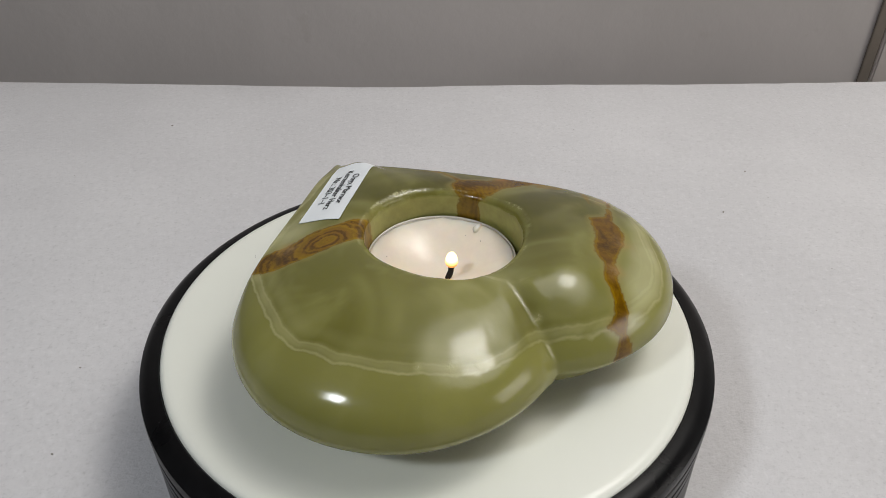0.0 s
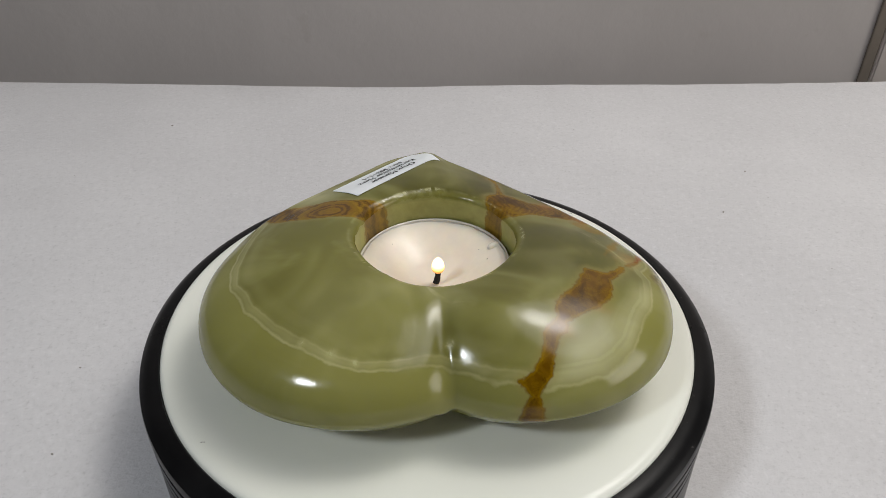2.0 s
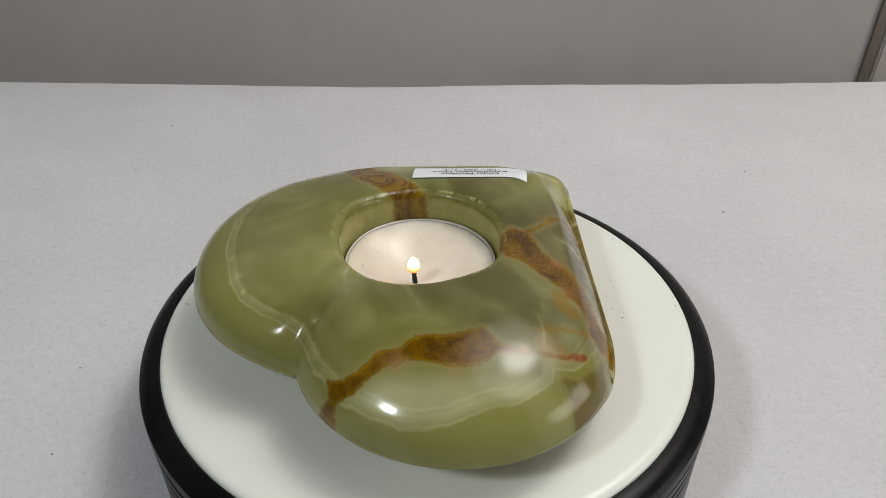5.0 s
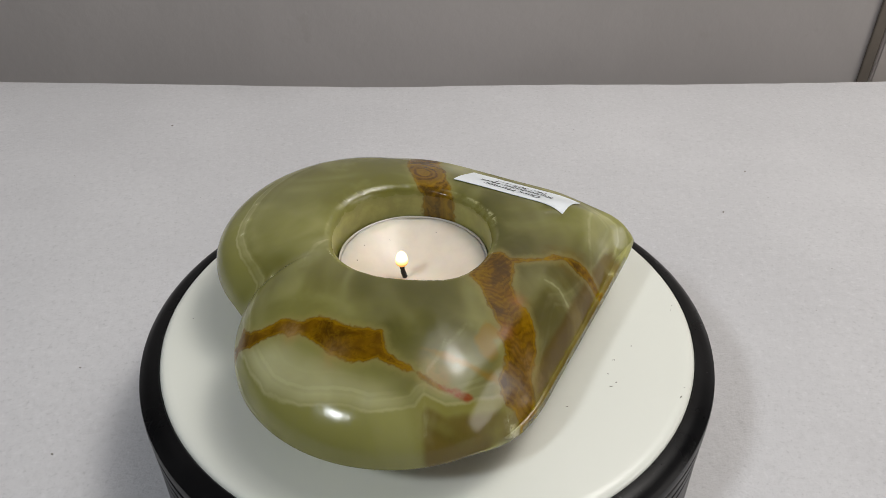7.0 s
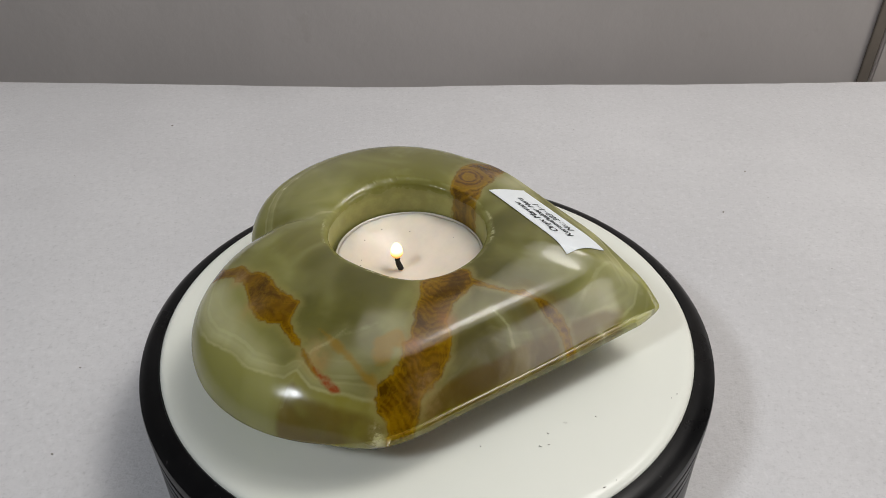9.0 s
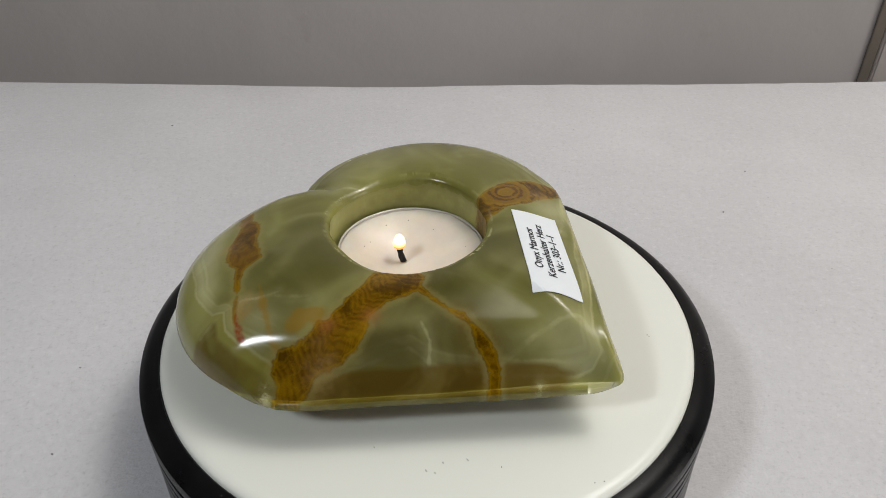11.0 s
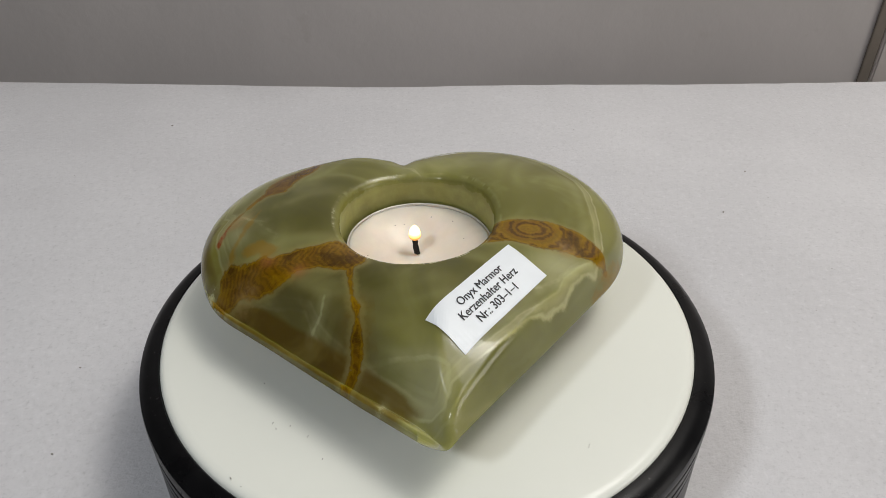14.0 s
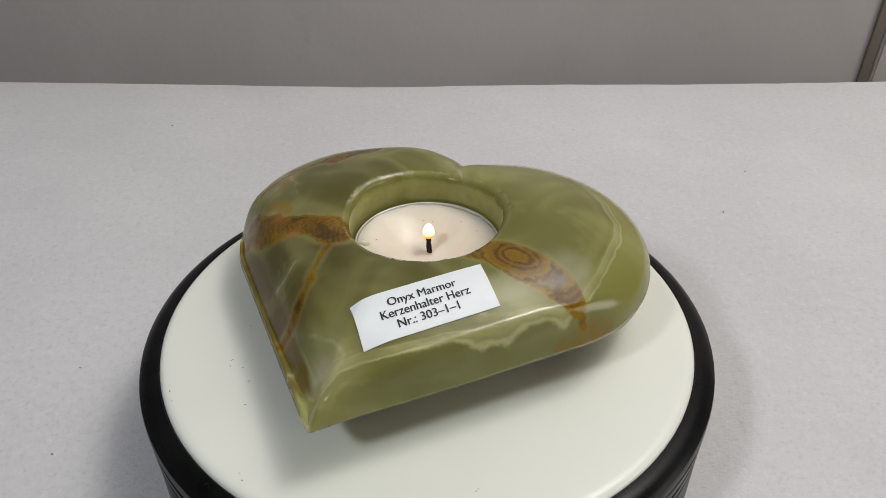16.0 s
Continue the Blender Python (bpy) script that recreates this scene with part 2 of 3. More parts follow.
CHAR = make_plain("charred_cotton", (0.012, 0.009, 0.008), 0.9, 0.3, 900, relief=0.5)
PAPER = make_plain("label_paper", (0.77, 0.81, 0.84), 0.42, 0.03, 200)
INK = make_plain("black_ink", (0.015, 0.015, 0.018), 0.6, 0.1, 300)
DUST = make_plain("dark_dust", (0.22, 0.20, 0.18), 0.9, 0.2, 900)
FLAME = make_flame()


# ---------------------------------------------------------------- mesh helpers
def part(name, bm, mat, parent=None, label=""):
    """Links a bmesh as one mesh object, under a thing or a part."""
    me = bpy.data.meshes.new(name)
    bm.to_mesh(me)
    bm.free()
    me.materials.append(mat)
    ob = new(name, me)
    if parent:
        ob.parent = parent
    if label:
        ob["label"] = label
    return ob


def smooth(ob, crisp=0):
    ob.data.polygons.foreach_set("use_smooth", [True] * len(ob.data.polygons))
    if crisp:
        ob.data.set_sharp_from_angle(angle=radians(crisp))
    return ob


def box_bm(x0, x1, y0, y1, z0, z1, bevel=0.0):
    bm = bmesh.new()
    bmesh.ops.create_cube(bm, size=1)
    for v in bm.verts:
        v.co = Vector(((x0 + x1) / 2 + v.co.x * (x1 - x0), (y0 + y1) / 2 + v.co.y * (y1 - y0), (z0 + z1) / 2 + v.co.z * (z1 - z0)))
    if bevel:
        bmesh.ops.bevel(bm, geom=bm.edges[:], offset=bevel, segments=2, affect="EDGES")
    return bm


def lathe_bm(profile, n=128, centre=(0, 0), wobble=0.0, seed=0):
    """Turns (radius, height) pairs round the vertical axis; a radius of 0 closes it with a point."""
    bm = bmesh.new()
    rows = []
    for r, z in profile:
        if r <= 0:
            rows.append([bm.verts.new((centre[0], centre[1], z))])
            continue
        row = []
        for i in range(n):
            a = 2 * math.pi * i / n
            k = 1 + wobble * noise.noise((math.cos(a) * 3 + seed, math.sin(a) * 3, z * 300)) if wobble else 1
            row.append(bm.verts.new((centre[0] + r * k * math.cos(a), centre[1] + r * k * math.sin(a), z)))
        rows.append(row)
    for a, b in zip(rows, rows[1:]):
        if len(a) == 1 and len(b) == 1:
            continue
        for i in range(n):
            j = (i + 1) % n
            if len(a) == 1:
                bm.faces.new((a[0], b[j], b[i]))
            elif len(b) == 1:
                bm.faces.new((a[i], a[j], b[0]))
            else:
                bm.faces.new((a[i], a[j], b[j], b[i]))
    bmesh.ops.recalc_face_normals(bm, faces=bm.faces[:])
    return bm


# ---------------------------------------------------------------- room
TABLE_Z = -0.032


def build_room():
    floor_z, top = -0.78, 1.65
    tagged(part("floor", box_bm(-1.6, 1.6, -2.1, 0.55, floor_z - 0.1, floor_z), FLOOR), "brown laminate floor of the room", "floor", kind="structure")
    tagged(part("ceiling", box_bm(-1.6, 1.6, -2.1, 0.55, top, top + 0.1), CEILING), "unseen pale ceiling added over the room, tone set for fill light", "ceiling", kind="structure")
    tagged(part("wall_north", box_bm(-1.5, 1.5, 0.42, 0.55, floor_z, top), PLASTER), "grey-white plastered wall behind the table", "wall", kind="structure")
    # three walls out of view, added to enclose the light
    tagged(part("wall_south", box_bm(-1.5, 1.5, -2.1, -2.0, floor_z, top), DARK_WALL), "unseen grey wall added round the room, tone set for reflections", "wall", kind="structure")
    tagged(part("wall_west", box_bm(-1.6, -1.5, -2.1, 0.55, floor_z, top), DARK_WALL), "unseen grey wall added round the room, tone set for reflections", "wall", kind="structure")
    tagged(part("wall_east", box_bm(1.5, 1.6, -2.1, 0.55, floor_z, top), DARK_WALL), "unseen grey wall added round the room, tone set for reflections", "wall", kind="structure")
    gap = tagged(part("trim", box_bm(0.3578, 0.3668, 0.4165, 0.4190, floor_z, top, 0.0005), TRIM_DARK), "dark upright strip on the wall", "trim", kind="structure")
    tagged(part("trim", box_bm(0.3674, 0.47, 0.415, 0.4190, floor_z, top, 0.002), TRIM_LIGHT), "pale painted upright frame on the wall", "trim", kind="structure")
    return gap


build_room()


def build_table():
    table = tagged(new("table"), "wooden table under a pale cloth", "table")
    part("tabletop", box_bm(-0.60, 0.60, -0.48, 0.222, TABLE_Z - 0.032, TABLE_Z - 0.0035, 0.003), WOOD, table)
    for x in (-0.56, 0.56):
        for y in (-0.44, 0.18):
            part("leg", box_bm(x - 0.025, x + 0.025, y - 0.025, y + 0.025, -0.78, TABLE_Z - 0.032, 0.003), WOOD, table)
    # cloth: a thin sheet whose far edge runs a little uneven and turns down
    bm = bmesh.new()
    nx, ny = 180, 26
    rows = []
    for j in range(ny + 5):
        row = []
        for i in range(nx + 1):
            x = -0.61 + 1.22 * i / nx
            far = 0.2295 + 0.0022 * noise.noise((x * 7, 0.3, 0)) + 0.0007 * noise.noise((x * 60, 2.3, 0)) - 0.055 * min(0, x + 0.02) + 0.010 * max(0, x - 0.12)
            if j <= ny:
                y = -0.49 + (far + 0.49) * j / ny
                z = TABLE_Z + 0.00035 * noise.noise((x * 14, y * 14, 0))
            else:
                k = j - ny
                y = far + (0.0012, 0.002, 0.0024, 0.0024)[k - 1]
                z = TABLE_Z - (0.0004, 0.0016, 0.012, 0.05)[k - 1]
            row.append(bm.verts.new((x, y, z)))
        rows.append(row)
    for a, b in zip(rows, rows[1:]):
        for i in range(nx):
            bm.faces.new((a[i], a[i + 1], b[i + 1], b[i]))
    cloth = smooth(part("tablecloth", bm, CLOTH))
    mod = cloth.modifiers.new("thickness", "SOLIDIFY")
    mod.thickness, mod.offset = 0.002, -1
    tagged(cloth, "light grey felt-like cloth lying on the table", "tablecloth")
    # lint
    bm = bmesh.new()
    rng = random.Random(5)
    spots = [(0.1205, 0.0976, 0.00038), (-0.1072, 0.0142, 0.0003), (-0.1024, -0.019, 0.0003), (0.1414, 0.1307, 0.0004), (-0.1253, 0.184, 0.0005)]
    spots += [(rng.uniform(-0.2, 0.22), rng.uniform(-0.06, 0.2), rng.uniform(0.00008, 0.00018)) for _ in range(60)]
    for x, y, s in spots:
        if math.hypot(x, y) > 0.09:
            m = Matrix.Translation((x, y, TABLE_Z + 0.0003)) @ Matrix.Rotation(rng.uniform(0, 3), 4, "Z") @ Matrix.Diagonal((s * 1.5, s, s * 0.5, 1))
            bmesh.ops.create_icosphere(bm, subdivisions=1, radius=1, matrix=m)
    tagged(part("lint", bm, DUST), "tiny dark lint specks scattered on the cloth", "lint", kind="stuff")


build_table()


# ---------------------------------------------------------------- turntable
def build_turntable():
    stand = tagged(new("turntable"), "round display turntable with white platter and black rim", "turntable")
    stand.location = (0, 0, TABLE_Z)
    h = -TABLE_Z
    base = smooth(part("base", lathe_bm([(0, 0.0002), (0.066, 0.0002), (0.067, 0.001), (0.067, h - 0.012), (0, h - 0.012)], 96), RUBBER, stand))
    o = 1.085 * R
    black = smooth(part("rim", lathe_bm([
        (0.05, h - 0.0035), (R + 0.0001, h - 0.0035), (R + 0.0003, h - 0.0016), (R + 0.0008, h - 0.0011), (R + 0.0022, h - 0.0012), (R + 0.0038, h - 0.0017),
        (o - 0.0008, h - 0.0027), (o - 0.0002, h - 0.0032), (o, h - 0.0040), (o, h - 0.0060), (o - 0.0003, h - 0.0064), (o - 0.0016, h - 0.0066),
        (o - 0.0016, h - 0.0074), (o - 0.0004, h - 0.0076), (o - 0.0001, h - 0.0079), (o - 0.0001, h - 0.0100), (o - 0.0004, h - 0.0103), (o - 0.0016, h - 0.0105), (o - 0.0016, h - 0.0113), (o - 0.0004, h - 0.0115),
        (o - 0.0002, h - 0.0118), (o - 0.0002, h - 0.0140), (o - 0.0005, h - 0.0143), (o - 0.0016, h - 0.0145), (o - 0.0016, h - 0.0153), (o - 0.0005, h - 0.0155),
        (o - 0.0003, h - 0.0158), (o - 0.0003, h - 0.0306), (o - 0.0010, h - 0.0312), (0.068, h - 0.0312), (0.068, h - 0.010), (0.05, h - 0.010), (0.05, h - 0.0035)], 192), RUBBER, stand, "glossy black plastic ring with fine grooves"), 28)
    plate = smooth(part("platter", lathe_bm([
        (0, h), (R * 0.5, h), (R + 0.0007 - 0.0030, h), (R + 0.0007 - 0.0018, h - 0.00012), (R + 0.0007 - 0.0009, h - 0.0005), (R + 0.0007 - 0.0003, h - 0.0012), (R + 0.0007 - 0.0002, h - 0.0020), (R + 0.0007 - 0.0002, h - 0.0034), (0, h - 0.0034)], 192), PLATTER, stand, "smooth white plastic platter"))
    bm = bmesh.new()
    rng = random.Random(3)
    crumbs = [(0.0279, 0.0378), (0.0146, 0.0479), (0.0093, 0.0494), (0.0173, 0.0492), (-0.0146, 0.0643), (0.0168, 0.0651), (0.0133, -0.0613), (0.0194, 0.0641), (0.0189, 0.0485), (-0.0129, 0.0638), (0.0044, 0.0536), (-0.0248, -0.0616), (-0.05, 0.03)]
    for x, y in crumbs:
        for _ in range(rng.choice((1, 1, 2))):
            s = rng.uniform(0.00010, 0.00020)
            m = Matrix.Translation((x + rng.uniform(-0.0006, 0.0006), y + rng.uniform(-0.0006, 0.0006), h + 0.0001)) @ Matrix.Rotation(rng.uniform(0, 3), 4, "Z") @ Matrix.Diagonal((s * rng.uniform(1, 2.4), s * 0.7, s * 0.4, 1))
            bmesh.ops.create_icosphere(bm, subdivisions=1, radius=1, matrix=m)
    tagged(part("crumbs", bm, DUST, plate, "tiny dark crumbs on the platter"), kind="stuff")
    return stand, black, plate


TURNTABLE, RIM, PLATE = build_turntable()

# ---------------------------------------------------------------- heart of onyx
# heart coordinates in platter radii: s across, a along the axis to the point
MID = np.array([0.06, -0.02])
ALONG = np.array([-0.645, 1.278]) / math.hypot(0.645, 1.278)
ACROSS = np.array([ALONG[1], -ALONG[0]])
LOBES = ((0.5373, 0.2723, -0.145), (0.5637, -0.269, -0.1473))     # radius, across, along
POINT = np.array([-0.018, 0.899])
HOLE = np.array([0.056, -0.044])
HOLE_R = 0.288
EDGE_Z, TOP_Z, ROUND_W, ROUND_N = 0.188, 0.452, 0.62, 2.12
TILT = -0.0128                 # the stone's top leans a little across the heart


def to_heart(xy):
    v = np.asarray(xy) - MID
    return np.stack([v @ ACROSS, v @ ALONG], -1)


def to_plan(sa):
    sa = np.asarray(sa)
    return MID + sa[..., :1] * ACROSS + sa[..., 1:2] * ALONG


def heart_outline(n):
    """Two round lobes and the straight flanks that touch them and meet in the point, seen from the hole."""
    ang = np.arange(n) * 2 * math.pi / n
    way = np.stack([np.cos(ang), np.sin(ang)], -1)
    h = to_heart(HOLE)
    far = np.zeros(n)
    for r, cs, ca in LOBES:
        c = np.array([cs, ca])
        w = c - h
        b = way @ w
        root = b * b - w @ w + r * r
        far = np.maximum(far, np.where(root > 0, b + np.sqrt(np.maximum(root, 0)), 0))
        v = c - POINT
        reach = math.hypot(*v)
        turn = math.atan2(v[1], v[0]) + math.copysign(math.asin(r / reach), cs)
        d = math.sqrt(reach ** 2 - r ** 2) * np.array([math.cos(turn), math.sin(turn)])
        den = way[:, 0] * d[1] - way[:, 1] * d[0]
        q = POINT - h
        k = (q[0] * d[1] - q[1] * d[0]) / den
        m = (q[0] * way[:, 1] - q[1] * way[:, 0]) / den
        far = np.maximum(far, np.where((k > 0) & (m >= 0) & (m <= 1), k, 0))
    w = np.exp(-0.5 * (np.arange(-14, 15) / (1.5 * n / 720)) ** 2)
    w /= w.sum()
    return ang, np.convolve(np.r_[far[-14:], far, far[:14]], w, "valid"), h


NPHI = 640
ANG, RAD, HOLE_SA = heart_outline(NPHI)
OUTLINE = np.stack([HOLE_SA[0] + RAD * np.cos(ANG), HOLE_SA[1] + RAD * np.sin(ANG)], -1)


def edge_distance(sa):
    sa = np.asarray(sa).reshape(-1, 2)
    out = np.empty(len(sa))
    for k in range(0, len(sa), 4000):
        d = sa[k:k + 4000, None, :] - OUTLINE[None]
        out[k:k + 4000] = np.sqrt((d * d).sum(-1).min(1))
    return out


def soft_min(a, b, k):
    h = np.clip(0.5 + 0.5 * (b - a) / k, 0, 1)
    return b + (a - b) * h - k * h * (1 - h)


def ease(x, lo, hi):
    t = np.clip((x - lo) / (hi - lo), 0, 1)
    return t * t * (3 - 2 * t)


def dome(d, top, width, power):
    u = np.clip(d / width, 0, 1)
    return EDGE_Z + (top - EDGE_Z) * (1 - (1 - u) ** power) ** (1 / power)


def edge_lift(sa):
    """The lower edge climbs a little towards the point."""
    sa = np.asarray(sa).reshape(-1, 2)
    return 0.006 + 0.004 * ease(sa[:, 1], 0.0, 0.40) + 0.014 * ease(sa[:, 1], 0.45, 0.86) + 0.018 * np.exp(-((sa[:, 0] + 0.22) / 0.20) ** 2 - ((sa[:, 1] + 0.62) / 0.14) ** 2)


def top_height(sa, d=None):
    """Height of the polished top: round lobes, a boxier flank under the label, a flat-cut flank opposite."""
    sa = np.asarray(sa).reshape(-1, 2)
    d = edge_distance(sa) if d is None else d
    s, a = sa[:, 0], sa[:, 1]
    z = dome(d, TOP_Z, ROUND_W, ROUND_N)
    boxy = soft_min(soft_min(0.352 + 0.38 * (d - 0.07), 0.430 + 0 * d, 0.03), 0.195 + 3.5 * d, 0.052)
    crown = soft_min(0.365 + 0.30 * (d - 0.135), 0.430 + 0 * d, 0.03)
    cut = soft_min(crown, 0.365 + 1.25 * (d - 0.135) - 2.2 * (d - 0.135) ** 2, 0.030)
    cut = soft_min(cut, dome(d, 0.24, 0.045, 2.0) + 1.6 * np.clip(d - 0.02, 0, 1), 0.032)
    left = ease(-s, -0.06, 0.06) * ease(a, 0.02, 0.32)
    right = ease(s, -0.06, 0.06) * ease(a, -0.08, 0.14)
    z = z + left * (boxy - z) + right * (cut - z)
    drop = 0.060 * ease(a, 0.60, 0.86) * np.clip(d / 0.06, 0, 1)
    drop = drop - 0.010 * np.exp(-(s / 0.13) ** 2 - ((a + 0.43) / 0.10) ** 2) + 0.020 * np.exp(-((s - 0.005) / 0.032) ** 2) * ease(-a, 0.30, 0.48)
    drop = drop + 0.012 * right * np.clip(((a - 0.33) / 0.30) ** 2, 0, 1.2)
    drop = drop - 0.032 * np.exp(-((s - 0.17) / 0.17) ** 2 - ((a + 0.46) / 0.15) ** 2) * np.clip(d / 0.05, 0, 1)
    return z + TILT * s - drop + edge_lift(sa) * np.clip(1 - d / 0.12, 0, 1)


def line_field(sa, line):
    """How far inside a band of changing half-width each point lies (negative outside)."""
    best = np.full(len(sa), -9.0)
    for (s0, a0, w0), (s1, a1, w1) in zip(line, line[1:]):
        p, q = np.array([s0, a0]), np.array([s1, a1])
        t = np.clip(((sa - p) @ (q - p)) / max(1e-9, ((q - p) ** 2).sum()), 0, 1)
        d = np.linalg.norm(sa - (p + t[:, None] * (q - p)), axis=1)
        best = np.maximum(best, w0 + (w1 - w0) * t - d)
    return best


def band_field(sa, loop):
    """How far inside a closed outline each point lies (negative outside)."""
    p = np.array(loop)
    best, inside = np.full(len(sa), 9.0), np.zeros(len(sa), bool)
    for u, v in zip(p, np.roll(p, -1, 0)):
        w = v - u
        t = np.clip(((sa - u) @ w) / max(1e-9, w @ w), 0, 1)
        best = np.minimum(best, np.linalg.norm(sa - (u + t[:, None] * w), axis=1))
        if u[1] != v[1]:
            inside ^= ((u[1] > sa[:, 1]) != (v[1] > sa[:, 1])) & (sa[:, 0] < u[0] + (sa[:, 1] - u[1]) * w[0] / w[1])
    return np.where(inside, best, -best)


# brown veins (outlines), their thin branches (lines with half-widths) and the pale growth line round the stone
VEIN_LOBE = [(0.224, -0.72), (0.224, -0.680), (0.262, -0.660), (0.221, -0.634), (0.255, -0.625), (0.276, -0.604), (0.300, -0.551), (0.303, -0.513), (0.312, -0.490), (0.336, -0.469), (0.347, -0.447), (0.348, -0.415),
             (0.362, -0.388), (0.394, -0.355), (0.432, -0.317), (0.450, -0.272), (0.475, -0.238), (0.507, -0.242), (0.530, -0.240), (0.552, -0.241), (0.560, -0.276), (0.556, -0.314), (0.538, -0.355), (0.512, -0.385),
             (0.480, -0.402), (0.420, -0.445), (0.386, -0.470), (0.376, -0.505), (0.352, -0.524), (0.338, -0.555), (0.328, -0.590), (0.318, -0.620), (0.295, -0.641), (0.280, -0.662), (0.302, -0.681), (0.302, -0.72)]
VEIN_FLANK = [(0.18, 0.12), (0.282, 0.100), (0.345, 0.115), (0.413, 0.117), (0.462, 0.122), (0.510, 0.128), (0.527, 0.112), (0.575, 0.115), (0.615, 0.100), (0.660, 0.066), (0.686, 0.063), (0.705, 0.078), (0.708, 0.105),
              (0.722, 0.110), (0.76, 0.11), (0.76, 0.19), (0.690, 0.180), (0.654, 0.187), (0.623, 0.188), (0.583, 0.214), (0.540, 0.233), (0.497, 0.247), (0.466, 0.243), (0.434, 0.235), (0.415, 0.215), (0.375, 0.222),
              (0.332, 0.225), (0.284, 0.250), (0.240, 0.268), (0.18, 0.24)]
VEIN_LABEL = [(-0.18, 0.10), (-0.272, 0.095), (-0.294, 0.079), (-0.365, 0.078), (-0.437, 0.075), (-0.490, 0.084), (-0.546, 0.102), (-0.579, 0.112), (-0.605, 0.120), (-0.628, 0.150), (-0.655, 0.190), (-0.672, 0.225),
              (-0.655, 0.232), (-0.631, 0.240), (-0.600, 0.242), (-0.560, 0.245), (-0.530, 0.232), (-0.501, 0.222), (-0.447, 0.225), (-0.408, 0.225), (-0.381, 0.213), (-0.336, 0.198), (-0.287, 0.196), (-0.230, 0.195), (-0.18, 0.20)]
VEIN_THIN = [(0.234, 0.250, 0.0080), (0.236, 0.328, 0.0072), (0.229, 0.389, 0.0080), (0.219, 0.431, 0.0136), (0.219, 0.470, 0.0072), (0.221, 0.497, 0.0128), (0.223, 0.526, 0.0176), (0.228, 0.557, 0.0160), (0.230, 0.582, 0.0128), (0.245, 0.592, 0.0160), (0.27, 0.61, 0.0240)]
VEIN_TAIL = [(0.552, -0.256, 0.0179), (0.572, -0.232, 0.0140), (0.588, -0.222, 0.0101), (0.612, -0.190, 0.0127), (0.628, -0.172, 0.0049), (0.648, -0.152, 0.0088), (0.668, -0.134, 0.0049), (0.690, -0.105, 0.0023)]
RED_STREAK = [(0.676, -0.118, 0.001), (0.688, -0.102, 0.005), (0.700, -0.082, 0.010), (0.712, -0.050, 0.012), (0.712, -0.034, 0.007)]
ORANGE = [[(0.560, -0.135, 0.002), (0.600, -0.072, 0.004), (0.636, -0.008, 0.005), (0.655, 0.025, 0.006), (0.664, 0.060, 0.008)], [(0.585, 0.060, 0.018), (0.548, 0.060, 0.026), (0.512, 0.090, 0.024)],
          [(-0.605, 0.322, 0.004), (-0.640, 0.285, 0.014), (-0.690, 0.225, 0.014), (-0.745, 0.150, 0.006)]]
GROWTH_LEFT = [(-0.02, 0.80), (-0.045, 0.75), (-0.116, 0.697), (-0.185, 0.646), (-0.266, 0.578), (-0.319, 0.529), (-0.393, 0.480), (-0.465, 0.417), (-0.496, 0.370), (-0.546, 0.320), (-0.611, 0.272), (-0.665, 0.17), (-0.69, 0.05),
               (-0.700, -0.06), (-0.706, -0.170), (-0.690, -0.265), (-0.650, -0.318), (-0.616, -0.384), (-0.564, -0.437), (-0.526, -0.476), (-0.473, -0.520), (-0.416, -0.553), (-0.346, -0.592), (-0.253, -0.622), (-0.160, -0.618), (-0.074, -0.598)]
GROWTH_RIGHT = [(-0.003, -0.575), (0.049, -0.593), (0.15, -0.630), (0.301, -0.649), (0.400, -0.628), (0.490, -0.600), (0.545, -0.560), (0.591, -0.507), (0.618, -0.450), (0.650, -0.395), (0.687, -0.335), (0.702, -0.265), (0.712, -0.200),
                (0.690, -0.169), (0.727, -0.114), (0.727, -0.047), (0.705, 0.030), (0.690, 0.080), (0.657, 0.168), (0.575, 0.237), (0.518, 0.279), (0.393, 0.363), (0.366, 0.425), (0.326, 0.484), (0.270, 0.552), (0.242, 0.573), (0.20, 0.63), (0.10, 0.72), (0.02, 0.80)]
WISPS = [[(0.242, 0.573, 0.003), (0.175, 0.602, 0.003), (0.103, 0.625, 0.002), (0.016, 0.660, 0.003), (-0.044, 0.700, 0.004), (-0.030, 0.766, 0.004), (-0.008, 0.82, 0.004)],
         [(-0.366, 0.401, 0.004), (-0.447, 0.363, 0.005), (-0.492, 0.328, 0.005), (-0.538, 0.293, 0.004), (-0.600, 0.255, 0.002)],
         [(0.690, -0.169, 0.003), (0.655, -0.150, 0.002), (0.629, -0.142, 0.002), (0.602, -0.105, 0.002), (0.540, -0.060, 0.001)],
         [(0.690, -0.169, 0.002), (0.735, -0.175, 0.003), (0.775, -0.190, 0.002)],
         [(0.366, 0.425, 0.003), (0.335, 0.400, 0.002), (0.320, 0.350, 0.001)],
         [(0.49, 0.02, 0.001), (0.54, -0.03, 0.002), (0.58, -0.09, 0.001)],
         [(-0.06, -0.30, 0.001), (-0.02, -0.36, 0.003), (0.03, -0.40, 0.002), (0.09, -0.41, 0.001)]]
RING_HEART = (-0.400, 0.128)


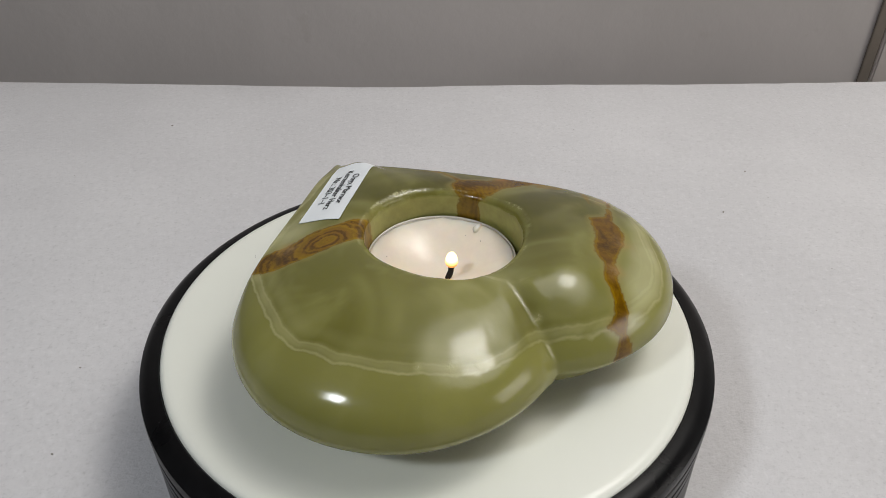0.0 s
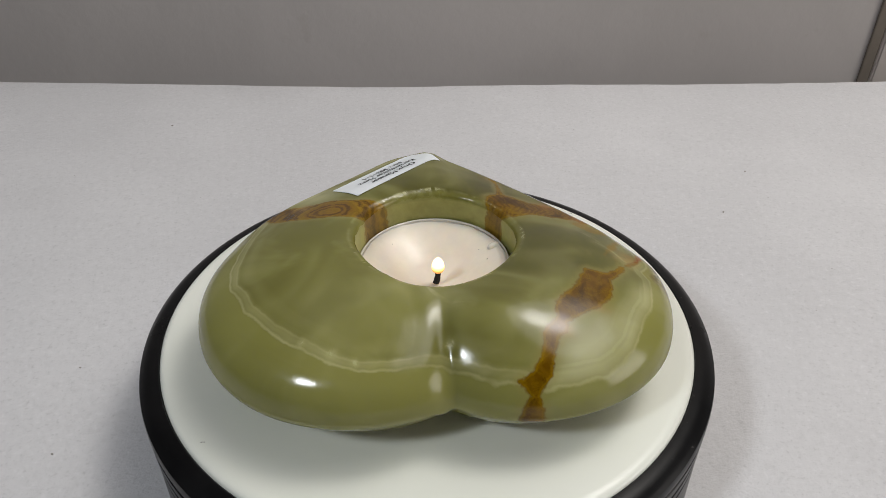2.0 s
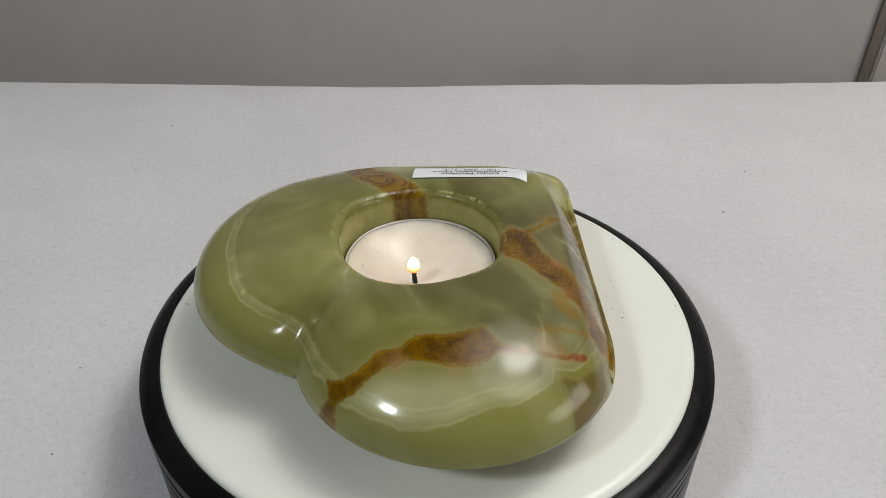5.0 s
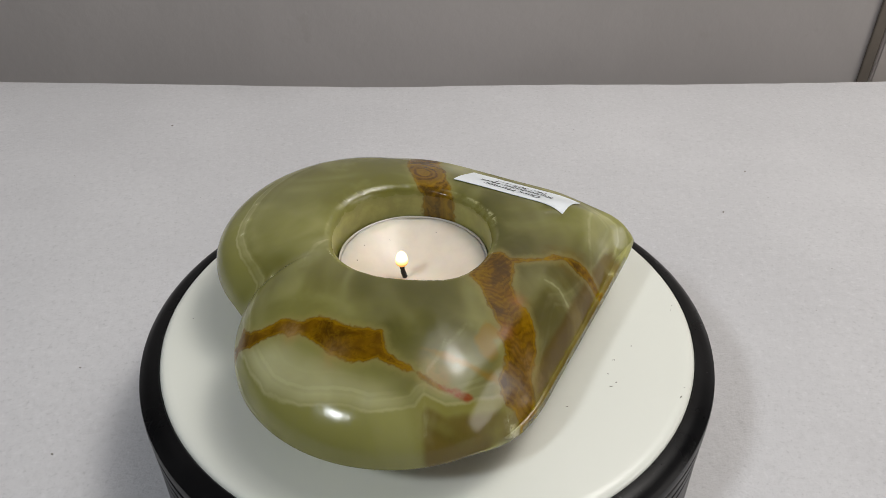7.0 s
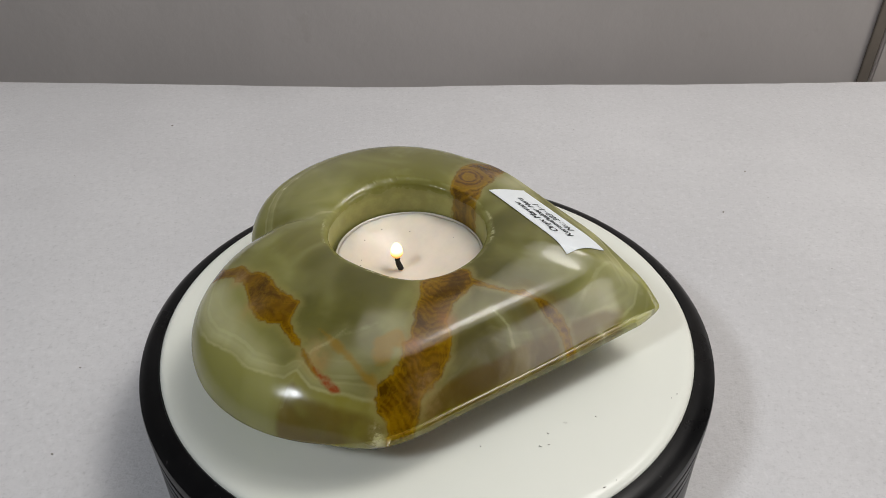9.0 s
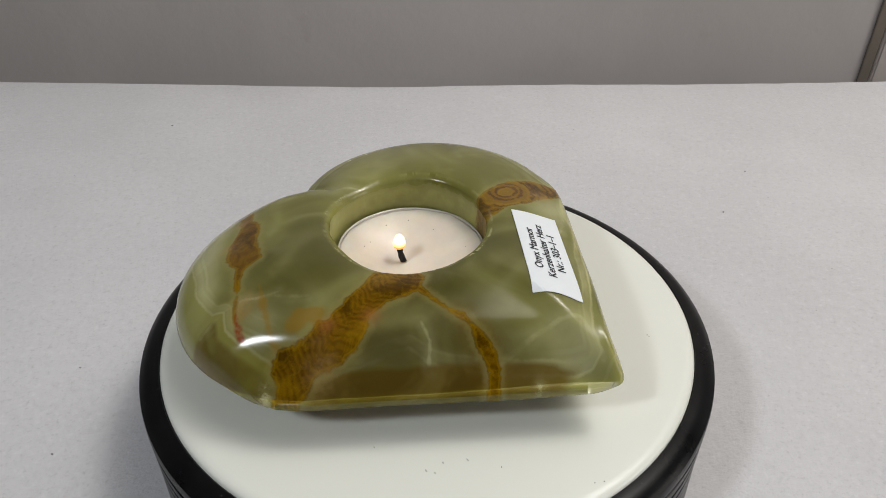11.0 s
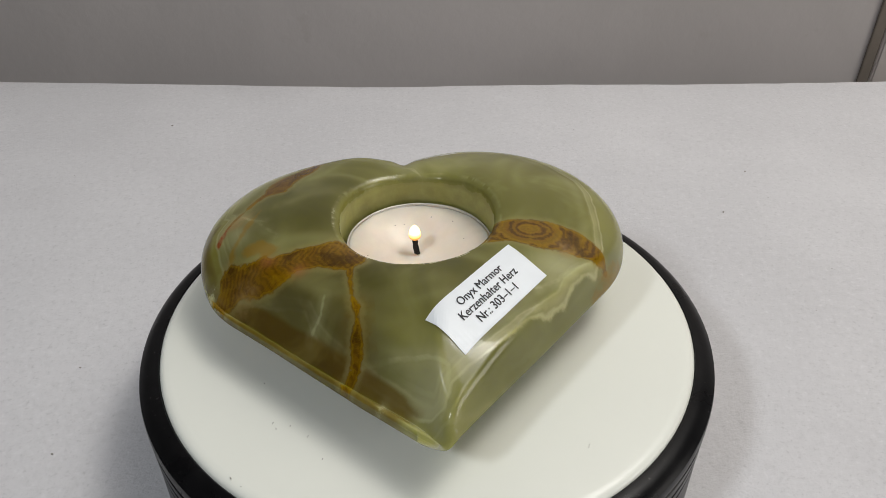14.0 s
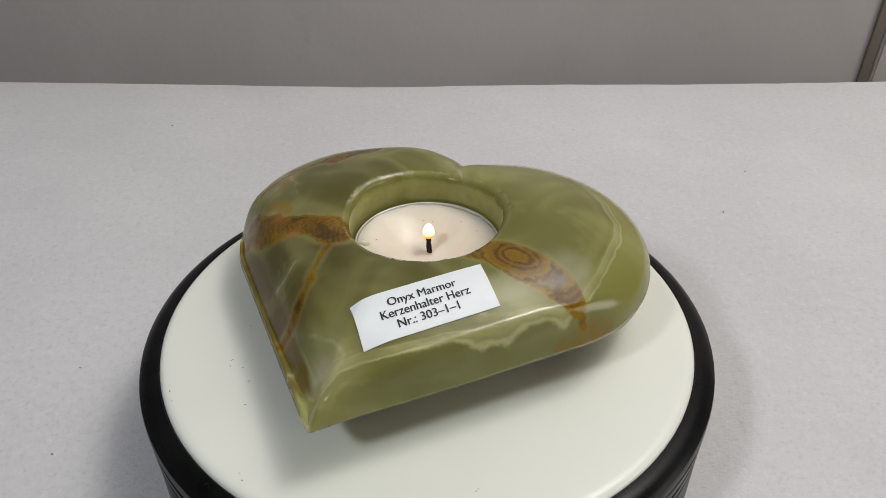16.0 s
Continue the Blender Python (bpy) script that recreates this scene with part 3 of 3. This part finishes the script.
def build_heart():
    cos, sin = np.cos(ANG), np.sin(ANG)
    rings_sa, rings_z, zone = [], [], []

    def ring(rad, z, kind):
        rings_sa.append(np.stack([HOLE_SA[0] + rad * cos, HOLE_SA[1] + rad * sin], -1))
        rings_z.append(z)
        zone.append(kind)

    rim_wave = np.array([noise.noise((c * 5, s * 5, 0.7)) + 0.35 * noise.noise((c * 19, s * 19, 4.0)) for c, s in zip(cos, sin)])
    full = np.full(NPHI, 1.0)
    ring(full * 0.002, full * 0.050, "floor")
    ring(full * (HOLE_R - 0.009), full * 0.050, "floor")
    for z in (0.06, 0.12, 0.20, 0.27, 0.33, 0.365):
        ring(full * (HOLE_R - 0.008 + 0.0012 * (z > 0.3)), full * z, "wall")
    ring(full * (HOLE_R - 0.006), full * 0.378, "wall")
    # chipped, slightly widened rim
    start = HOLE_R + 0.006 + 0.004 * rim_wave
    rim_z = top_height(np.stack([HOLE_SA[0] + start * cos, HOLE_SA[1] + start * sin], -1))
    rim_z = rim_z - 0.020
    ring(full * (HOLE_R - 0.004) + 0.002 * rim_wave, rim_z - 0.012 + 0.003 * rim_wave, "rim")
    ring(full * (HOLE_R + 0.001) + 0.003 * rim_wave, rim_z - 0.005 + 0.002 * rim_wave, "rim")
    ring(start, rim_z - 0.001, "rim")
    steps = 92
    for k in range(1, steps + 1):
        u = k / steps
        u = 1 - (1 - u) ** 1.7
        rad = start + (RAD - start) * u
        sa = np.stack([HOLE_SA[0] + rad * cos, HOLE_SA[1] + rad * sin], -1)
        d = edge_distance(sa) if k < steps else np.zeros(NPHI)
        ring(rad, top_height(sa, d) - 0.020 * np.exp(-(rad - start) / 0.030), "top")
    # underside: short return, then tapers to the foot
    # along the two flanks it turns in more sharply
    sharp = ease(OUTLINE[:, 1], 0.06, 0.26)
    for inset, z, inset_f, z_f in ((0.006, 0.174, 0.010, 0.180), (0.020, 0.158, 0.034, 0.169), (0.05, 0.126, 0.075, 0.148), (0.085, 0.092, 0.115, 0.120), (0.15, 0.052, 0.165, 0.072),
                                   (0.22, 0.020, 0.225, 0.026), (0.27, 0.006, 0.27, 0.006), (0.295, 0.0015, 0.295, 0.0015)):
        turn_in = (inset + (inset_f - inset) * sharp) * (0.55 + 0.45 * RAD / RAD.max())
        ring(RAD - turn_in, z + (z_f - z) * sharp + edge_lift(OUTLINE) * min(1.0, z / 0.15), "under")
    ring(full * 0.002, full * 0.0015, "foot")

    z = np.array(rings_z)
    t0 = zone.index("top") + 1
    t1 = len(zone) - 1 - zone[::-1].index("top")
    for _ in range(9):                      # soften ridge and groove lines
        body = z[t0:t1]
        body[:] = 0.5 * body + 0.25 * np.roll(body, 1, 1) + 0.25 * np.roll(body, -1, 1)
        body[1:-1] = 0.5 * body[1:-1] + 0.25 * body[:-2] + 0.25 * body[2:]
    sa = np.array(rings_sa).reshape(-1, 2)
    zf = z.reshape(-1)
    xy = to_plan(sa)
    co = np.column_stack([xy, zf]) * R
    nr = len(rings_z)
    idx = np.arange(nr * NPHI).reshape(nr, NPHI)
    nxt = np.roll(idx, -1, 1)
    # heart axes are left-handed in plan, so this winding faces outward
    quads = np.stack([idx[:-1], idx[1:], nxt[1:], nxt[:-1]], -1).reshape(-1, 4)
    me = bpy.data.meshes.new("stone")
    me.from_pydata(co.tolist(), [], quads.tolist())
    bm = bmesh.new()
    bm.from_mesh(me)
    bmesh.ops.recalc_face_normals(bm, faces=bm.faces[:])
    bm.to_mesh(me)
    bm.free()

    def field(name, values):
        me.attributes.new(name, "FLOAT", "POINT").data.foreach_set("value", np.ascontiguousarray(values, np.float32))

    edge = edge_distance(sa)
    zones = np.repeat(np.array(zone), NPHI)
    side = sa[:, 0]
    thin = line_field(sa, VEIN_THIN)
    flank_vein, lobe_vein = band_field(sa, VEIN_FLANK), band_field(sa, VEIN_LOBE)
    field("vein", np.maximum.reduce([lobe_vein, flank_vein, band_field(sa, VEIN_LABEL), thin, line_field(sa, VEIN_TAIL)]))
    agate = np.hypot((side - RING_HEART[0]) * 0.7, sa[:, 1] - RING_HEART[1])
    across = 0.9 * side + 0.5 * np.abs(sa[:, 1] - 0.17)
    field("agate", np.where(side < 0, 1.0, np.where(sa[:, 1] > -0.05, 0.36, 0.25)))
    field("ring", np.where(side < 0, agate, np.where(sa[:, 1] > -0.05, across, 0.35 * np.hypot(side - 0.47, sa[:, 1] + 0.33))))
    growth = band_field(sa, GROWTH_LEFT + GROWTH_RIGHT)
    field("edge", np.where(zones == "under", -0.03, np.where((zones == "wall") | (zones == "floor"), 0.30, 0.095 + growth)))
    field("wisp", np.maximum.reduce([line_field(sa, w) for w in WISPS]))
    field("red", line_field(sa, RED_STREAK))
    field("orange", np.maximum.reduce([line_field(sa, o) for o in ORANGE]))

    def blob(s, a, r):
        return np.exp(-((sa[:, 0] - s) ** 2 + (sa[:, 1] - a) ** 2) / (2 * r * r))

    outer = ease(0.72 * (side - 0.30) - 0.69 * (sa[:, 1] + 0.56), 0.02, 0.10) * ease(-sa[:, 1], 0.16, 0.24) * (side > 0.2)
    pale = 0.85 * outer * ease(growth, -0.01, 0.03) + 0.35 * blob(0.40, -0.54, 0.05) + 0.75 * blob(0.635, -0.04, 0.042) + 0.25 * blob(0.52, 0.02, 0.07) + 0.70 * blob(-0.47, 0.30, 0.06) + 0.75 * blob(0.01, 0.76, 0.08) + 0.30 * blob(0.02, -0.37, 0.05) + 0.22 * blob(-0.35, -0.42, 0.10) + 0.25 * blob(-0.25, 0.52, 0.08)
    field("pale", np.clip(pale, 0, 1))
    field("dusk", np.clip(0.75 * blob(0.42, -0.10, 0.11) + 0.35 * blob(0.20, -0.35, 0.10) + 0.80 * blob(0.10, 0.36, 0.16) + 0.60 * blob(-0.12, 0.36, 0.12) + 0.42 * ease(side, 0.02, 0.22) * ease(sa[:, 1], -0.45, -0.20) * (1 - outer), 0, 0.85) * (zones == "top"))
    field("olive", ease(side, 0.30, 0.55) * ease(sa[:, 1], -0.24, -0.18))
    rise = np.maximum(ease(-growth, -0.005, 0.035), zones == "under") * (zones != "wall") * (zones != "floor")
    along = np.where(side > 0.02, np.clip((sa[:, 1] + 0.215) / 0.030, 0, 1) * np.clip((0.80 - sa[:, 1]) / 0.1, 0, 1), 0)
    low_band = np.maximum(np.clip((0.078 - edge) / 0.030, 0, 1) * (zones == "top"), zones == "under")
    mixed = ease(sa[:, 1], 0.12, 0.30)
    field("skirt", (rise * (1 - mixed) * 0.62 + low_band * mixed) * along)
    field("stain", np.clip(0.95 * np.exp(np.minimum(0, thin) / 0.045) * ease(sa[:, 1], 0.34, 0.46) * (side > 0.16) + 0.35 * np.exp(np.minimum(0, flank_vein) / 0.030), 0, 1))
    field("blush", np.clip(0.8 * blob(0.517, 0.135, 0.018) + 0.7 * blob(0.405, 0.222, 0.020) + 0.3 * blob(0.66, -0.10, 0.015), 0, 1))
    field("cool", ease(-side, 0.0, 0.15) * ease(sa[:, 1], 0.0, 0.25))
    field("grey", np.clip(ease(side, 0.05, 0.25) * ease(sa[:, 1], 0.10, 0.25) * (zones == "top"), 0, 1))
    field("pink", np.clip(0.8 * blob(0.365, -0.495, 0.022) + 0.55 * blob(0.60, 0.19, 0.030) + 0.6 * blob(0.635, -0.13, 0.030) + 0.8 * blob(-0.515, 0.212, 0.022) + 0.5 * blob(0.50, -0.39, 0.025), 0, 1))
    chip = np.where(zones == "rim", 0.12, 0.0)
    chip = np.maximum(chip, np.where((zones == "top") & (np.abs(np.hypot(*(sa - HOLE_SA).T) - HOLE_R - 0.007) < 0.011), np.clip(0.35 + 0.9 * np.tile(rim_wave, len(zone)), 0.05, 0.95), 0))
    chip = np.maximum(chip, np.clip(1 - np.abs(zf - 0.172) / 0.012, 0, 1) * (zones != "wall") * 0.06)
    chip = np.maximum(chip, np.clip(0.8 * (blob(-0.33, -0.575, 0.012) + blob(-0.42, -0.53, 0.008) + blob(-0.26, -0.60, 0.008) + blob(0.02, -0.52, 0.010) + blob(0.745, 0.085, 0.012) + blob(0.155, 0.70, 0.012)), 0, 1))
    field("chip", chip)
    field("drilled", np.where((zones == "wall") | (zones == "floor"), 1.0, 0.0))
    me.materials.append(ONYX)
    holder = tagged(new("candle_holder"), "heart-shaped green onyx candle holder with brown veins", "candle holder")
    stone = new("stone", me)
    stone.parent = holder
    smooth(stone)
    return holder


HOLDER = build_heart()


def over_stone(xy, lift):
    """Points of the plan (platter radii) laid on the stone's top, in metres."""
    return np.column_stack([xy, top_height(to_heart(xy)) + lift]) * R


def build_label(holder):
    c_in, c_out = np.array([-0.314, 0.043]), np.array([-0.467, 0.102])        # lobe end, inner and outer corner
    t_out, t_in = np.array([-0.330, 0.540]), np.array([-0.178, 0.476])        # point end
    nu, nv = 28, 14
    uv = np.array([(i / nu, j / nv) for j in range(nv + 1) for i in range(nu + 1)])

    def sheet(u, v):
        """u runs along the lines of print, v from the last line up to the first."""
        u, v = u[:, None], v[:, None]
        return (1 - v) * ((1 - u) * t_out + u * c_out) + v * ((1 - u) * t_in + u * c_in)

    co = over_stone(sheet(uv[:, 0], uv[:, 1]), 0.0035)
    bm = bmesh.new()
    vs = [bm.verts.new(c) for c in co]
    for j in range(nv):
        for i in range(nu):
            k = j * (nu + 1) + i
            bm.faces.new((vs[k], vs[k + 1], vs[k + nu + 2], vs[k + nu + 1]))
    label = part("paper_label", bm, PAPER, holder, "white printed paper sticker")
    mod = label.modifiers.new("thickness", "SOLIDIFY")
    mod.thickness, mod.offset = 0.00012, -1
    length = np.linalg.norm(c_in - t_in) * R
    width = np.linalg.norm(t_in - t_out) * R
    for text, v0, size in (("Onyx Marmor", 0.655, 0.00275), ("Kerzenhalter Herz", 0.420, 0.00275), ("Nr.: 303\u20131\u20131", 0.185, 0.00275)):
        cu = bpy.data.curves.new("text", "FONT")
        cu.body, cu.size, cu.align_x = text, size, "CENTER"
        cu.resolution_u = 4
        tmp = bpy.data.objects.new("text", cu)
        me = bpy.data.meshes.new_from_object(tmp)
        bpy.data.objects.remove(tmp)
        bm = bmesh.new()
        bm.from_mesh(me)
        bmesh.ops.triangulate(bm, faces=bm.faces[:])
        again = bmesh.ops.duplicate(bm, geom=bm.verts[:] + bm.edges[:] + bm.faces[:])["geom"]
        for g in again:
            if isinstance(g, bmesh.types.BMVert):
                g.co += Vector((0.00012, 0.00006, 0))       # heavier strokes
        p = np.array([v.co[:2] for v in bm.verts])
        u = 0.50 + p[:, 0] / length
        v = v0 + p[:, 1] / width
        for vert, c in zip(bm.verts, over_stone(sheet(u, v), 0.0035 + 0.0014)):
            vert.co = c
        part("print", bm, INK, label, "line of black print")
        bpy.data.meshes.remove(me)


build_label(HOLDER)


# ---------------------------------------------------------------- tealight
def build_tealight():
    c = (0.048 * R, -0.043 * R)
    candle = tagged(new("tealight"), "burning white tealight in an aluminium cup", "candle")
    r = 0.270 * R
    z0, zr = 0.052 * R, 0.300 * R
    cup = smooth(part("cup", lathe_bm([
        (0, z0), (r - 0.0012, z0), (r - 0.0005, z0 + 0.0006), (r - 0.0003, zr - 0.0010), (r, zr - 0.0002), (r + 0.0001, zr), (r - 0.0001, zr + 0.0001), (r - 0.0003, zr - 0.0003), (r - 0.0006, z0 + 0.0008), (0, z0 + 0.0008)],
        160, c, 0.006, 2), ALUMINIUM, candle, "thin aluminium cup"))
    # wax: high at the cup, sinking to the molten pool
    pool_z, lip = 0.225 * R, zr - 0.0004

    def level(u):
        k = min(1.0, max(0.0, (u - 0.20) / 0.76))
        return pool_z - 0.0008 + (lip - pool_z + 0.0008) * (0.45 * k + 0.55 * k * k * (3 - 2 * k))

    dish = [(r * u, level(u)) for u in (0.982, 0.95, 0.9, 0.84, 0.78, 0.72, 0.66, 0.6, 0.54, 0.48, 0.42, 0.36, 0.28, 0.15)]
    bm = lathe_bm([(0, z0 + 0.0012), (r - 0.0011, z0 + 0.0012), (r - 0.0007, zr - 0.0010)] + dish + [(0, level(0))], 128, c)
    for v in bm.verts:
        if v.co.z > z0 + 0.004:
            rim = min(1.0, max(0.0, (math.hypot(v.co.x - c[0], v.co.y - c[1]) / r - 0.76) / 0.14))
            v.co.z += rim * (0.00025 * noise.noise(v.co * 420) + 0.0004 * noise.noise(v.co * 130))
    wax = smooth(part("wax", bm, WAX, candle, "white wax"))
    # drip of wax on the cup's edge
    lump = bmesh.new()
    a = math.radians(50)
    at = Vector((c[0] + math.cos(a) * r * 0.90, c[1] + math.sin(a) * r * 0.90, zr - 0.0008))
    bmesh.ops.create_icosphere(lump, subdivisions=3, radius=0.0013, matrix=Matrix.Translation(at) @ Matrix.Rotation(a, 4, "Z") @ Matrix.Diagonal((1.3, 0.85, 0.9, 1)))
    for v in lump.verts:
        v.co += 0.0003 * noise.noise(v.co * 700) * (v.co - at).normalized()
    smooth(part("wax_drip", lump, WAX, candle))
    # specks of soot in the wax
    bm = bmesh.new()
    rng = random.Random(9)
    for _ in range(9):
        b, q = rng.uniform(0, 6.28), r * rng.uniform(0.66, 0.92)
        s = rng.uniform(0.00010, 0.00019)
        bmesh.ops.create_icosphere(bm, subdivisions=1, radius=s, matrix=Matrix.Translation((c[0] + math.cos(b) * q, c[1] + math.sin(b) * q, level(q / r))))
    part("soot", bm, CHAR, candle, "tiny soot specks")
    # wick: bent, charred
    w = Vector((0.070 * R, -0.071 * R, pool_z - 0.0003))
    bm = bmesh.new()
    rows = []
    for k in range(9):
        u = k / 8
        mid = w + Vector((0.00075 * u * u + 0.0004 * math.sin(u * 3.1), -0.00050 * u * u - 0.0002 * math.sin(u * 3.1), 0.0043 * u))
        rad = 0.00088 * (1 - 0.22 * u) * (1 + 0.25 * noise.noise((u * 6, 1, 2)))
        rows.append([bm.verts.new(mid + Vector((math.cos(i * math.pi / 5) * rad, math.sin(i * math.pi / 5) * rad * 0.75, 0))) for i in range(10)])
    for p, q in zip(rows, rows[1:]):
        for i in range(10):
            bm.faces.new((p[i], p[(i + 1) % 10], q[(i + 1) % 10], q[i]))
    bm.faces.new(rows[-1])
    smooth(part("wick", bm, CHAR, candle, "short charred wick"))
    # flame: teardrop
    tip = w + Vector((0.00080, -0.00050, 0.0041))
    prof = [(0, 0), (0.0011, 0.0001), (0.00145, 0.0005), (0.00158, 0.0011), (0.00152, 0.0018), (0.00130, 0.0027), (0.00095, 0.0034), (0.0005, 0.0039), (0, 0.0041)]
    bm = lathe_bm([(q, tip.z + z) for q, z in prof], 24, (tip.x, tip.y))
    flame = smooth(part("flame", bm, FLAME, candle, "small warm candle flame"))
    hs = [(v.co.z - tip.z) / 0.0041 for v in flame.data.vertices]
    flame.data.attributes.new("height", "FLOAT", "POINT").data.foreach_set("value", np.array(hs, np.float32))
    return candle


CANDLE = build_tealight()


# ---------------------------------------------------------------- what moves
def turned(t):
    """Degrees by which the platter has turned at t seconds."""
    return math.degrees(-0.253888 * t + 0.000995 * (t - 8) ** 2)


def motions():
    times = [0.5 * k for k in range(33)]
    for thing in (RIM, PLATE, HOLDER, CANDLE):
        walk(thing, [(t, pose(0, 0, 0, 0, 0, turned(t))) for t in times])


motions()
